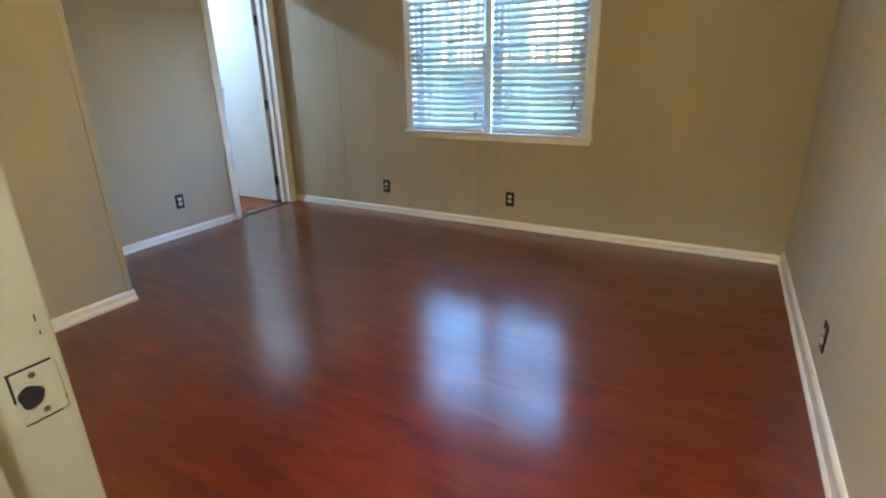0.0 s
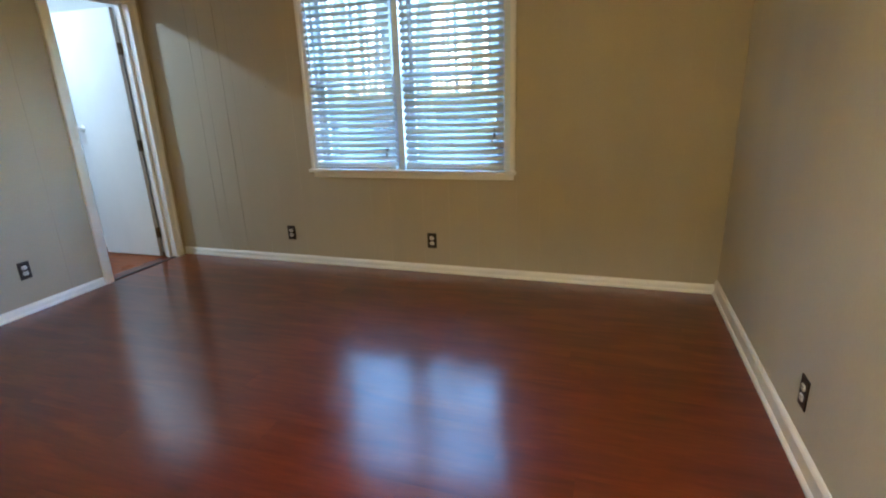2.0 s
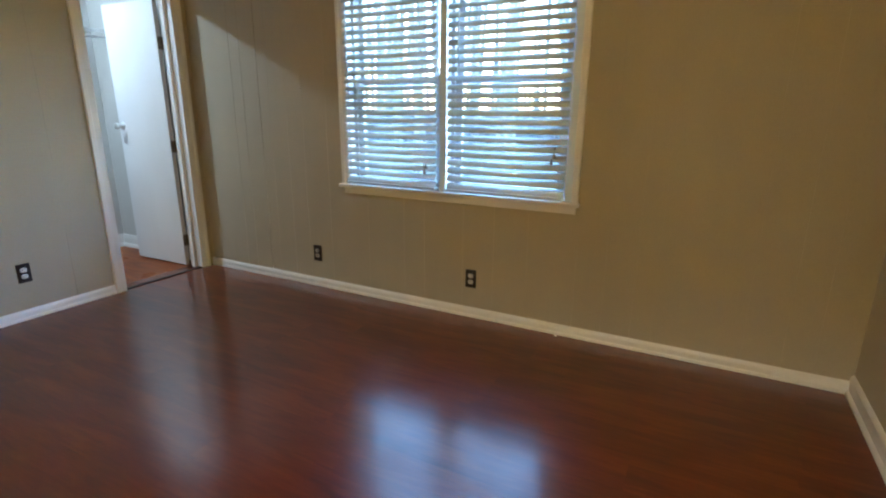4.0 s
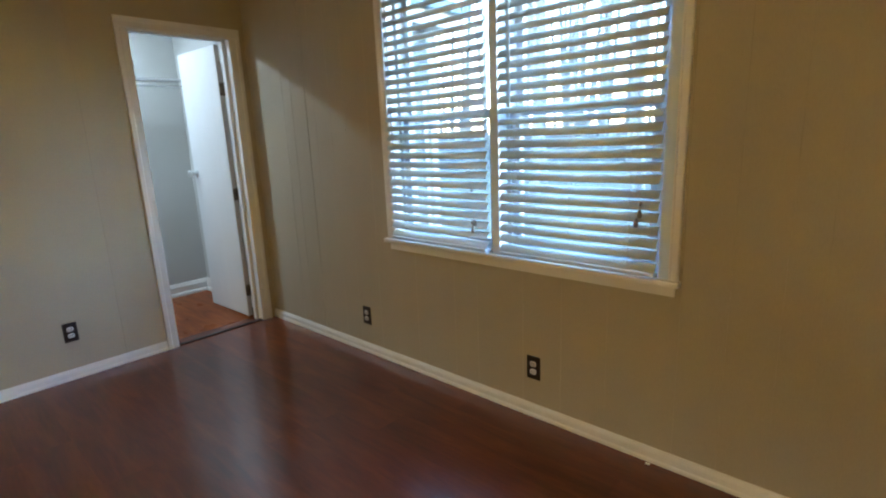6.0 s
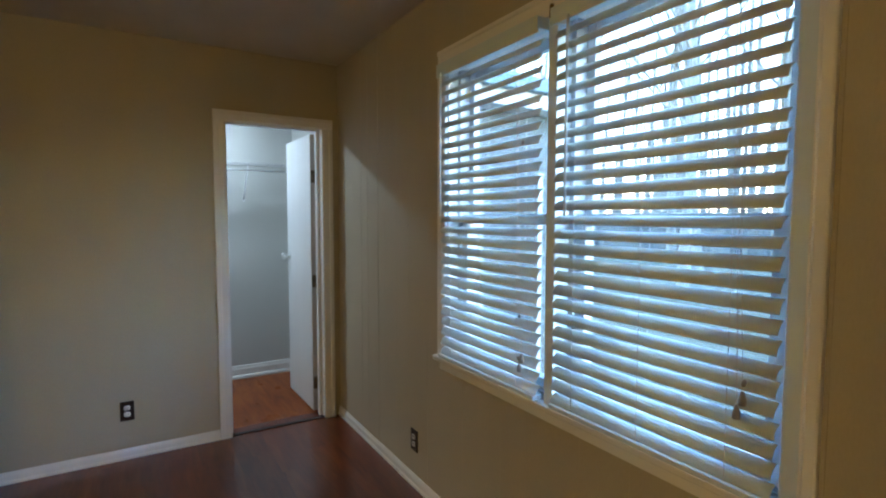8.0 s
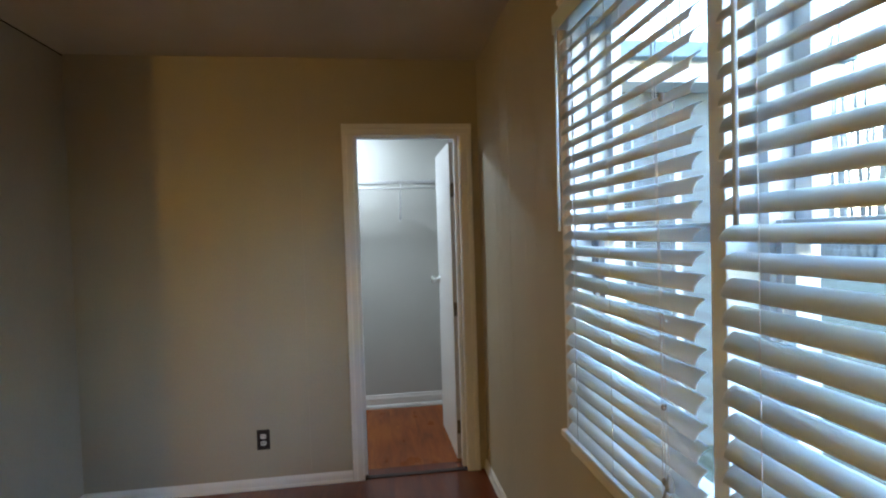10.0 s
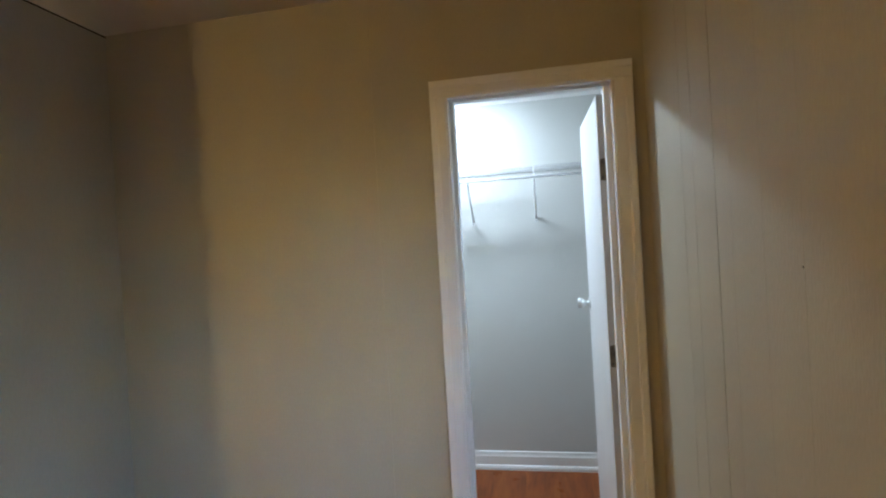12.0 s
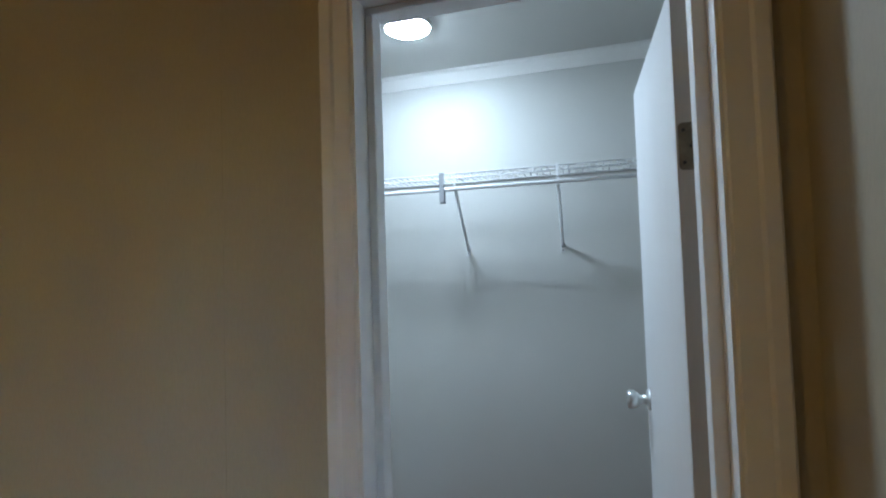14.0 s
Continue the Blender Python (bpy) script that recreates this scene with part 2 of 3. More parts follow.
# window wall, with the opening; its panelling face lies at y = 0
w_n = wall("wall_north", "beige painted panelled wall round the window", [
    (0 - T - 0.006, WL, P, 0.15, 0, H), (WR, W, P, 0.15, 0, H), (WL, WR, P, 0.15, 0, WB), (WL, WR, P, 0.15, WT, H)])
part("nail_hole", lathe([(0.0022, 0.0), (0.0022, 0.0004)], (1.072, -0.0002, 1.388), (0, -1, 0), 8), HOLE, w_n)
CUTS_N = [0.423, 0.525, 0.684, 0.775, 0.93, 1.075, 1.28, 1.6, 1.879, 2.03, 2.3, 2.5, 2.71, 2.99, 3.15, 3.306, 3.411, 3.62, 3.83, 4.0, 4.13]
panels(w_n, "x", 0.0, -1, [(0, WL, 0, H), (WR, W, 0, H), (WL, WR, 0, WB), (WL, WR, WT, H)], CUTS_N, {0.423: 0.001, 0.525: 0.001, 0.684: 0.0022})

w_w = wall("wall_west", "beige painted panelled wall beside the closet doorway", [
    (-T, -P, JY - 0.006, DL, 0, H), (-T, -P, DR, P, 0, H), (-T, -P, DL, DR, DH, H)])
CUTS_W = [-1.047]
panels(w_w, "y", 0.0, 1, [(JY - 0.006, DL, 0, H), (DR, 0, 0, H), (DL, DR, DH, H)], CUTS_W, {})

w_e = wall("wall_east", "beige painted wall facing the closet side, lightened as if lit", [(W, W + T, SY - 0.006, 0.15, 0, H)], EAST)
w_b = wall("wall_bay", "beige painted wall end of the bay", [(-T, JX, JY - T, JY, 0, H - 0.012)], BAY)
part("open_joint", box(0, JX, JY, JY + 0.0012, H - 0.011, H - 0.0035), HOLE, w_b, "dark open joint under the ceiling")
w_j = wall("wall_jut", "beige painted wall running towards the entry", [(JX - T, JX, SY - T, JY - T, 0, H)])
w_s = wall("wall_south", "beige painted wall with the entry doorway", [
    (JX, EL - 0.02, SY - T, SY, 0, H), (ER + 0.02, W + T, SY - T, SY, 0, H), (EL - 0.02, ER + 0.02, SY - T, SY, EH + 0.02, H)])

ceil = tagged(part("ceiling", box(-T, W + T, SY - T, 0.15, H, H + 0.1), CEIL), "off-white matt painted room ceiling", "ceiling", kind="structure")

# closet shell
wall("wall_closet_back", "pale grey painted back wall of the closet", [(CX - T, CX, CL, 0.006, 0, CH)], CLOSET)
wall("wall_closet_left", "pale grey painted side wall of the closet", [(CX - T, -T, CL - T, CL, 0, CH)], CLOSET)
wall("wall_closet_right", "pale grey painted side wall of the closet", [(CX - T, -T, 0.006, 0.15, 0, CH)], CLOSET)
lining = bmesh.new()
box(-T - 0.006, -T, CL, DL, 0, CH, bm=lining)
box(-T - 0.006, -T, DR, 0.006, 0, CH, bm=lining)
box(-T - 0.006, -T, DL, DR, DH, CH, bm=lining)
tagged(part("wall_closet_front", lining, CLOSET), "pale grey painted closet side of the doorway wall", "wall", kind="structure")
tagged(part("ceiling_closet", box(CX - T, -T, CL - T, 0.15, CH, CH + 0.08), CLOSET), "pale painted closet ceiling", "ceiling", kind="structure")

# hall behind the entry
wall("wall_hall", "plain beige wall of the hall", [
    (2.6, 2.7, -5.0, SY - T, 0, H), (5.0, 5.1, -5.0, SY - T, 0, H), (2.6, 5.1, -5.1, -5.0, 0, H), (W + T, 5.0, SY - T, SY, 0, H)])
tagged(part("ceiling_hall", box(2.6, 5.1, -5.1, SY - T, H, H + 0.1), CEIL), "off-white hall ceiling", "ceiling", kind="structure")

# floors
floor = tagged(part("floor", box(-T - 0.006, 5.1, -5.1, 0.006, -0.08, -0.008), UNDER), "glossy dark red laminate plank floor", "floor", kind="structure")
floor_c = tagged(part("floor_closet", box(CX, -T - 0.006, CL, 0.006, -0.08, -0.008), UNDER), "red-brown laminate plank closet floor", "floor", kind="structure")

# ---------------------------------------------------------------- trim
BASE = [(0, 0), (0.016, 0), (0.016, 0.012), (0.012, 0.02), (0.012, 0.043), (0.009, 0.052), (0.005, 0.058), (0.004, 0.063), (0, 0.063)]
CBASE = [(0, 0), (0.024, 0), (0.024, 0.016), (0.019, 0.028), (0.013, 0.032), (0.013, 0.084), (0.009, 0.095), (0.006, 0.112), (0, 0.116)]


def baseboard(a, b, out, profile=BASE, label="white painted wooden baseboard along the wall"):
    tagged(part("baseboard", moulding(profile, a, b, out), TRIM), label, "baseboard", kind="structure")


baseboard((0.0, 0, 0), (W, 0, 0), (0, -1, 0))
EBASE = [(0, 0), (0.024, 0), (0.024, 0.01), (0.018, 0.02), (0.014, 0.024), (0.014, 0.078), (0.01, 0.088), (0.005, 0.095), (0, 0.096)]
baseboard((W, 0, 0), (W, SY, 0), (-1, 0, 0), EBASE, "white painted wooden baseboard with a shoe strip")
baseboard((0, -0.81, 0), (0, JY, 0), (1, 0, 0))
baseboard((0, JY, 0), (JX + 0.012, JY, 0), (0, 1, 0))
JBASE = [(0, 0), (0.03, 0), (0.03, 0.012), (0.022, 0.024), (0.014, 0.03), (0.014, 0.052), (0.01, 0.06), (0.005, 0.066), (0, 0.067)]
baseboard((JX, JY + 0.014, 0), (JX, SY, 0), (1, 0, 0), JBASE, "white painted wooden baseboard with a shoe strip")
baseboard((JX, SY, 0), (EL - 0.07, SY, 0), (0, 1, 0))
baseboard((CX, CL, 0), (CX, 0.006, 0), (1, 0, 0), CBASE, "tall white stepped baseboard in the closet")
baseboard((CX, 0.006, 0), (-T - 0.006, 0.006, 0), (0, -1, 0), CBASE, "tall white stepped baseboard in the closet")
baseboard((CX, CL, 0), (-T - 0.006, CL, 0), (0, 1, 0), CBASE, "tall white stepped baseboard in the closet")
CROWN = [(0, -0.058), (0.006, -0.058), (0.01, -0.048), (0.026, -0.016), (0.034, -0.01), (0.034, 0), (0, 0)]
for a, b, o in (((CX, CL, CH), (CX, 0.006, CH), (1, 0, 0)), ((CX, 0.006, CH), (-T - 0.006, 0.006, CH), (0, -1, 0)), ((CX, CL, CH), (-T - 0.006, CL, CH), (0, 1, 0))):
    tagged(part("trim_crown", moulding(CROWN, a, b, o), TRIM), "pale painted crown moulding under the closet ceiling", "crown moulding", kind="structure")
# corner strip of the bay
tagged(part("trim_corner", box(JX - 0.022, JX + 0.006, JY - 0.028, JY + 0.006, 0.063, H, 0.003), WALL), "painted corner strip on the wall end", "corner trim", kind="structure")


def casing_leg(parent, mat, axis, face, out, a, b, z0, z1, inner):
    """An upright casing board between a and b with a raised outer band and an inner bead. inner: +1 if the bead is at b."""
    w = b - a
    prof = [(0, 0), (0.012, 0), (0.012, 0.006), (0.015, 0.01), (0.015, w - 0.03), (0.019, w - 0.024), (0.019, w - 0.004), (0.016, w), (0, w)]
    if inner > 0:
        prof = [(d, w - u) for d, u in prof]
    if axis == "y":
        bm = moulding(prof, (face, a, z0), (face, a, z1), (out, 0, 0), (0, 1, 0))
    else:
        bm = moulding(prof, (a, face, z0), (a, face, z1), (0, out, 0), (1, 0, 0))
    return part("casing_leg", bm, mat, parent)


# closet doorway: jambs, stops, casing
dw = tagged(empty("trim_closet_doorway"), "cream painted casing round the closet doorway", "door frame", kind="structure")
casing_leg(dw, CASING, "y", 0, 1, -0.808, -0.738, 0, 2.03, 1)
casing_leg(dw, CASING, "y", 0, 1, -0.12, -0.043, 0, 2.03, -1)
prof = [(0, 0), (0.012, 0), (0.012, 0.006), (0.015, 0.01), (0.015, 0.04), (0.019, 0.046), (0.019, 0.066), (0.016, 0.07), (0, 0.07)]
part("casing_head", moulding(prof, (0, -0.808, 2.03), (0, -0.043, 2.03), (1, 0, 0)), CASING, dw)
part("jamb", box(-T - 0.008, 0.002, DL, -0.74, 0, 2.04, 0.0015), CASING, dw)
part("jamb", box(-T - 0.008, 0.002, -0.118, DR, 0, 2.04, 0.0015), CASING, dw)
part("jamb_head", box(-T - 0.008, 0.002, DL, DR, 2.04, DH, 0.0015), CASING, dw)
part("door_stop", box(-0.09, -0.05, -0.74, -0.723, 0, 2.026, 0.003), CASING, dw)
part("door_stop", box(-0.09, -0.05, -0.141, -0.118, 0, 2.026, 0.003), CASING, dw)
part("door_stop_head", box(-0.09, -0.05, -0.74, -0.118, 2.026, 2.04, 0.003), CASING, dw)
part("strike_plate", box(-0.127, -0.098, -0.7405, -0.7392, 1.082, 1.14, 0.0004), BRONZE, dw, "dark bronze strike plate")
tagged(part("threshold", box(-0.035, 0.004, -0.74, -0.118, -0.008, 0.006, 0.003), SILL), "dark brown wooden threshold strip in the closet doorway", "threshold", kind="structure")

# entry doorway
en = tagged(empty("trim_entry_doorway"), "aged cream painted jamb with a strike plate mortise", "door frame", kind="structure")
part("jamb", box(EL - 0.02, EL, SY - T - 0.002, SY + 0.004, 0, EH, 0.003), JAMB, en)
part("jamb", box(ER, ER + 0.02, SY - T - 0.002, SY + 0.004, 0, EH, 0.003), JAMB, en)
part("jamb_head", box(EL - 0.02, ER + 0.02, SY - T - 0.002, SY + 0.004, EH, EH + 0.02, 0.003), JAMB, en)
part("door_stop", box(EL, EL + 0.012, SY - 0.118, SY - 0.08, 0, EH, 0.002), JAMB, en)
# painted-over strike plate, its bolt hole, screws and the open joints round it
sp = part("strike_plate", box(EL - 0.002, EL + 0.0012, -3.623, -3.579, 0.915, 0.978, 0.001, 1), JAMB, en, "painted-over strike plate")
hole = bmesh.new()
ring = []
for k in range(22):
    a = 2 * math.pi * k / 22
    rr = 1 + 0.07 * math.sin(3 * a + 1) + 0.05 * math.sin(5 * a)
    ring.append((max(-3.6245, min(-3.597, -3.61 + 0.0122 * rr * math.cos(a))), 0.946 + 0.0135 * rr * math.sin(a)))
near = [hole.verts.new((EL + 0.0018, y, z)) for y, z in ring]
deep = [hole.verts.new((EL - 0.001, y, z)) for y, z in ring]
hole.faces.new(near)
hole.faces.new(deep[::-1])
for k in range(22):
    hole.faces.new((near[k], deep[k], deep[(k + 1) % 22], near[(k + 1) % 22]))
bmesh.ops.recalc_face_normals(hole, faces=hole.faces[:])
part("bolt_hole", hole, HOLE, sp)
for y, z in ((-3.604, 0.970), (-3.6, 0.924)):
    part("screw", lathe([(0.0036, 0.0), (0.003, 0.0006)], (EL + 0.0012, y, z), (1, 0, 0), 10), BRONZE, sp)
part("open_joint", box(EL, EL + 0.0008, -3.626, -3.583, 0.978, 0.9805), HOLE, en)
part("open_joint", box(EL, EL + 0.0008, -3.6255, -3.6232, 0.945, 0.9805), HOLE, en)
part("open_joint", box(EL, EL + 0.0005, -3.622, -3.585, 0.9135, 0.9147), BRONZE, en)
for y0, y1, z0, z1, mat in ((-3.586, -3.5846, 1.026, 1.034, HOLE), (-3.585, -3.5838, 1.01, 1.0145, HOLE), (-3.5835, -3.5805, 0.944, 0.949, BRONZE), (-3.5805, -3.5782, 0.925, 0.931, BRONZE)):
    part("chip", box(EL, EL + 0.0006, y0, y1, z0, z1), mat, en)

# ---------------------------------------------------------------- closet door
door = tagged(empty("door_1", (-0.137, -0.152, 0.0)), "open white flush closet door with bronze hinges and a chrome knob", "door", kind="structure")
door.matrix_world = pose(-0.137, -0.16, 0.0, 0, 0, 180 + 1.2)
DWID = 0.6
slab = part("slab", box(0, DWID, -0.036, 0, 0.014, 2.018, 0.0015), SLAB, door)


part("hinge_edge", box(-0.0008, 0.0002, -0.0348, -0.0012, 0.016, 2.016), EDGE, door, "hinge edge of the door, greyed as if in shade")


def hinge_leaf(z):
    """A thin leaf with rounded corners on its free side."""
    bm = bmesh.new()
    rim = [(-0.036, z - 0.044)]
    for k in range(6):
        rim.append((-0.012 + 0.008 * math.sin(k * math.pi / 10), z - 0.036 - 0.008 * math.cos(k * math.pi / 10)))
    for k in range(6):
        rim.append((-0.012 + 0.008 * math.cos(k * math.pi / 10), z + 0.036 + 0.008 * math.sin(k * math.pi / 10)))
    rim.append((-0.036, z + 0.044))
    a = [bm.verts.new((-0.0025, y, h)) for y, h in rim]
    b = [bm.verts.new((0.0, y, h)) for y, h in rim]
    bm.faces.new(a)
    bm.faces.new(b[::-1])
    for k in range(len(rim)):
        bm.faces.new((a[k], b[k], b[(k + 1) % len(rim)], a[(k + 1) % len(rim)]))
    bmesh.ops.recalc_face_normals(bm, faces=bm.faces[:])
    return bm


for hz in (0.218, 0.967, 1.719):
    hg = part("hinge", hinge_leaf(hz), BRONZE, door, "dark bronze butt hinge")
    part("hinge_pin", tube([(-0.004, -0.041, hz - 0.046), (-0.004, -0.041, hz + 0.046)], 0.006), BRONZE, hg)
    for sx, sz in ((-0.013, 0.03), (-0.026, 0.0), (-0.013, -0.03)):
        part("screw", lathe([(0.0036, 0), (0.003, 0.0012)], (-0.0025, sx, hz + sz), (-1, 0, 0), 10), HOLE, hg)
knob = part("knob", lathe([(0.031, 0), (0.031, 0.003), (0.027, 0.007), (0.013, 0.009), (0.012, 0.026), (0.02, 0.032), (0.026, 0.042), (0.027, 0.054), (0.024, 0.061), (0.0, 0.063)], (DWID - 0.045, 0, 1.115), (0, 1, 0)), CHROME, door, "satin chrome door knob")

# ---------------------------------------------------------------- window
win = tagged(empty("window_1"), "double white sash window in a cream painted casing", "window", kind="structure")
casing_leg(win, CASING, "x", 0, -1, 1.405, 1.468, 0.775, 2.115, 1)
casing_leg(win, CASING, "x", 0, -1, 2.944, 2.98, 0.775, 2.115, -1)
part("inner_stop", box(2.908, 2.944, -0.011, 0.004, 0.775, 2.115, 0.002), PALE, win, "white inner stop strip")
part("casing_head", moulding([(0, 0), (0.015, 0), (0.015, 0.055), (0.02, 0.06), (0.02, 0.075), (0, 0.075)], (1.405, 0, 2.115), (2.98, 0, 2.115), (0, -1, 0)), CASING, win)
part("stool", box(1.386, 2.988, -0.034, 0.06, 0.752, 0.775, 0.006), CASING, win)
part("apron", box(1.42, 2.97, -0.014, 0.0, 0.712, 0.752, 0.003), CASING, win)
part("mullion", box(2.143, 2.187, -0.016, 0.1, 0.775, 2.115, 0.004), PALE, win, "white mullion")
part("jamb", box(WL - 0.001, WL + 0.016, 0.0, 0.15, 0.775, 2.115), CASING, win)
part("jamb", box(WR - 0.016, WR + 0.001, 0.0, 0.15, 0.775, 2.115), CASING, win)
part("jamb_head", box(WL, WR, 0.0, 0.15, 2.1, 2.116), CASING, win)
part("outer_sill", box(WL - 0.05, WR + 0.05, 0.06, 0.2, 0.745, 0.785, 0.004), VINYL, win)


def sash(x0, x1, z0, z1, y, stile):
    s = part("sash", box(x0, x0 + stile, y, y + 0.032, z0, z1, 0.003), VINYL, win)
    part("stile", box(x1 - stile, x1, y, y + 0.032, z0, z1, 0.003), VINYL, s)
    part("rail", box(x0 + stile, x1 - stile, y + 0.001, y + 0.031, z0, z0 + 0.042, 0.003), VINYL, s)
    part("rail", box(x0 + stile, x1 - stile, y + 0.001, y + 0.031, z1 - 0.042, z1, 0.003), VINYL, s)
    p = part("pane", box(x0 + stile - 0.004, x1 - stile + 0.004, y + 0.013, y + 0.017, z0 + 0.038, z1 - 0.038), GLASS, s, "clear window glass")
    p.visible_shadow = False


for x0, x1 in ((WL + 0.016, 2.143), (2.187, WR - 0.016)):
    part("track", box(x0, x0 + 0.022, 0.05, 0.15, 0.785, 2.1), VINYL, win)
    part("track", box(x1 - 0.022, x1, 0.05, 0.15, 0.785, 2.1), VINYL, win)
    sash(x0 + 0.022, x1 - 0.022, 0.786, 1.446, 0.062, 0.042)
    sash(x0 + 0.022, x1 - 0.022, 1.404, 2.1, 0.1, 0.036)


# blinds
def slat_mesh(length):
    """A thin curved slat, 41 mm deep, hung at its middle."""
    bm = bmesh.new()
    prof = [(-0.0203 + 0.0406 * k / 8, 0.003 - 0.0056 * ((k / 4 - 1) ** 2)) for k in range(9)]
    rows = []
    for x in (0, length):
        top = [bm.verts.new((x, y, z + 0.0013)) for y, z in prof]
        bot = [bm.verts.new((x, y, z - 0.0013)) for y, z in prof]
        rows.append((top, bot))
    (t0, b0), (t1, b1) = rows
    for k in range(8):
        bm.faces.new((t0[k], t0[k + 1], t1[k + 1], t1[k])).smooth = True
        bm.faces.new((b0[k], b1[k], b1[k + 1], b0[k + 1])).smooth = True
    for a, b in ((t0, b0), (b1, t1)):
        for k in range(8):
            bm.faces.new((a[k], b[k], b[k + 1], a[k + 1]))
    bm.faces.new((t0[0], t1[0], b1[0], b0[0]))
    bm.faces.new((t0[8], b0[8], b1[8], t1[8]))
    bmesh.ops.recalc_face_normals(bm, faces=bm.faces[:])
    return bm


BY = -0.031
TILT = 52.0


def blind(x0, x1, seed, tassel_x, tassel_z, wand_x, slack):
    r = random.Random(seed)
    b = tagged(empty("window_blind", ((x0 + x1) / 2, BY, 2.1)), "white slatted window blind, slats tilted down into the room", "window blind", "pair of blinds")

    def put(name, bm, mat, parent=b, label=""):
        o = part(name, bm, mat, parent, label)
        if parent is b:
            o.location = -b.location
        return o
    b.location = ((x0 + x1) / 2, BY, 2.1)
    put("headrail", box(x0 - 0.006, x1 + 0.006, BY - 0.024, BY + 0.03, 2.068, 2.108, 0.002), SLAT)
    put("valance", box(x0 - 0.008, x1 + 0.008, BY - 0.031, BY - 0.026, 2.052, 2.11, 0.0015), SLAT)
    base = None
    z = 2.033
    zs = []
    while z > 0.815:
        zs.append(z)
        z -= 0.0467
    for k, z in enumerate(zs):
        if base is None:
            base = put("slat", slat_mesh(x1 - x0), SLAT)
            o = base
        else:
            o = new("slat", base.data)
            o.parent = b
        tilt, lean = TILT + r.uniform(-2.5, 2.5), r.uniform(-0.12, 0.12)
        if k in (13, 14):
            tilt = TILT - 12
        elif k == slack:
            tilt, lean = TILT - 9, 0.55
        o.matrix_basis = Matrix.Translation(-Vector(b.location)) @ pose(x0 + r.uniform(-0.002, 0.002), BY, z + r.uniform(-0.001, 0.001), tilt, lean, 0)
    put("bottom_rail", box(x0, x1, BY - 0.024, BY + 0.022, 0.786, 0.802, 0.004), SLAT)
    for cx in (x0 + 0.1, (x0 + x1) / 2, x1 - 0.1):
        for dy in (-0.0195, 0.0195):
            put("ladder_cord", tube([(cx, BY + dy, 2.07), (cx, BY + dy, 0.8)], 0.0008, 5), CORD)
    wand = put("wand", tube([(wand_x, BY - 0.04, 2.06), (wand_x, BY - 0.042, 1.438)], 0.0045, 8), SLAT, b, "slim white tilt wand")
    for dx, dz in ((0.0, 0.0), (0.012, 0.035)):
        c = put("pull_cord", tube([(x1 - 0.1, BY - 0.034, 2.06), (tassel_x + dx, BY - 0.036, tassel_z + dz + 0.02)], 0.0007, 5), CORD)
        put("tassel", lathe([(0.003, 0.022), (0.0055, 0.014), (0.009, 0.0), (0.0085, -0.012), (0.0, -0.013)], (tassel_x + dx, BY - 0.036, tassel_z + dz), (0, 0, 1), 12), TASSEL, b, "small grey cord tassel")
    put("cord_equaliser", lathe([(0.002, -0.009), (0.005, -0.005), (0.0055, 0.004), (0.0025, 0.009)], (x1 - 0.052, BY - 0.037, 1.693 if slack == 21 else 1.06), (0.25, 0, 1), 12), TASSEL, b, "small grey cord equaliser")
    if slack == 21:
        for ex, ez, lean in ((x1 - 0.062, 1.078, 0.6), (tassel_x - 0.004, 0.925, -0.3)):
            put("cord_end", lathe([(0.002, -0.008), (0.005, -0.004), (0.0055, 0.004), (0.0025, 0.008)], (ex, BY - 0.037, ez), (lean, 0, 1), 10), TASSEL, b, "small grey cord end")
    return b


blind(1.476, 2.13, 1, 2.07, 0.89, 1.522, 21)
blind(2.206, 2.905, 2, 2.838, 0.985, 2.287, 20)


# leftover curtain hook and nail above the mullion
hook = tagged(part("curtain_hook", box(2.159, 2.171, -0.03, -0.02, 2.098, 2.142, 0.002), BRONZE), "small dark metal hook on the cream window casing", "hook")
nail = tagged(part("nail", lathe([(0.004, 0), (0.006, 0.008), (0.002, 0.011)], (2.17, 0.0, 2.214), (0, -1, 0), 10), BRONZE), "small dark nail in the wall above the window", "nail")

tagged(part("paint_chip", box(2.905, 2.922, -0.036, -0.026, 0.0, 0.004, 0.0012), TRIM), "small white paint chip on the floor by the baseboard", "paint chip")

# ---------------------------------------------------------------- outlets
def outlet(at, turn):
    o = tagged(empty("wall_outlet"), "dark brown outlet plate with white sockets on the wall", "outlet", "wall outlets")
    part("plate", box(-0.036, 0.036, -0.006, 0, -0.058, 0.058, 0.0035), PLATE, o)
    for z in (-0.0195, 0.0195):
        bm = lathe([(0.0172, 0.0), (0.0172, 0.0025), (0.0162, 0.0035), (0.0, 0.0035)], (0, -0.006, z), (0, -1, 0), 24)
        for v in bm.verts:
            v.co.z = z + max(-0.0135, min(0.0135, v.co.z - z))
        s = part("socket", bm, SOCKET, o, "white socket face")
        for sx in (-0.006, 0.006):
            part("slot", box(sx - 0.001, sx + 0.001, -0.0102, -0.0095, z - 0.001, z + 0.007), SLOT, s)
    part("screw", lathe([(0.003, 0), (0.0025, 0.001)], (0, -0.006, 0), (0, -1, 0), 10), SLOT, o)
    o.matrix_world = pose(*at, 0, 0, turn)
    return o


outlet((1.142, 0, 0.249), 0)
outlet((2.36, 0, 0.249), 0)
outlet((0, -1.311, 0.288), 90)
outlet((W, -1.562, 0.252), -90)

# ---------------------------------------------------------------- closet fittings
RX, RZ, DZ = -1.03, 1.82, 1.88
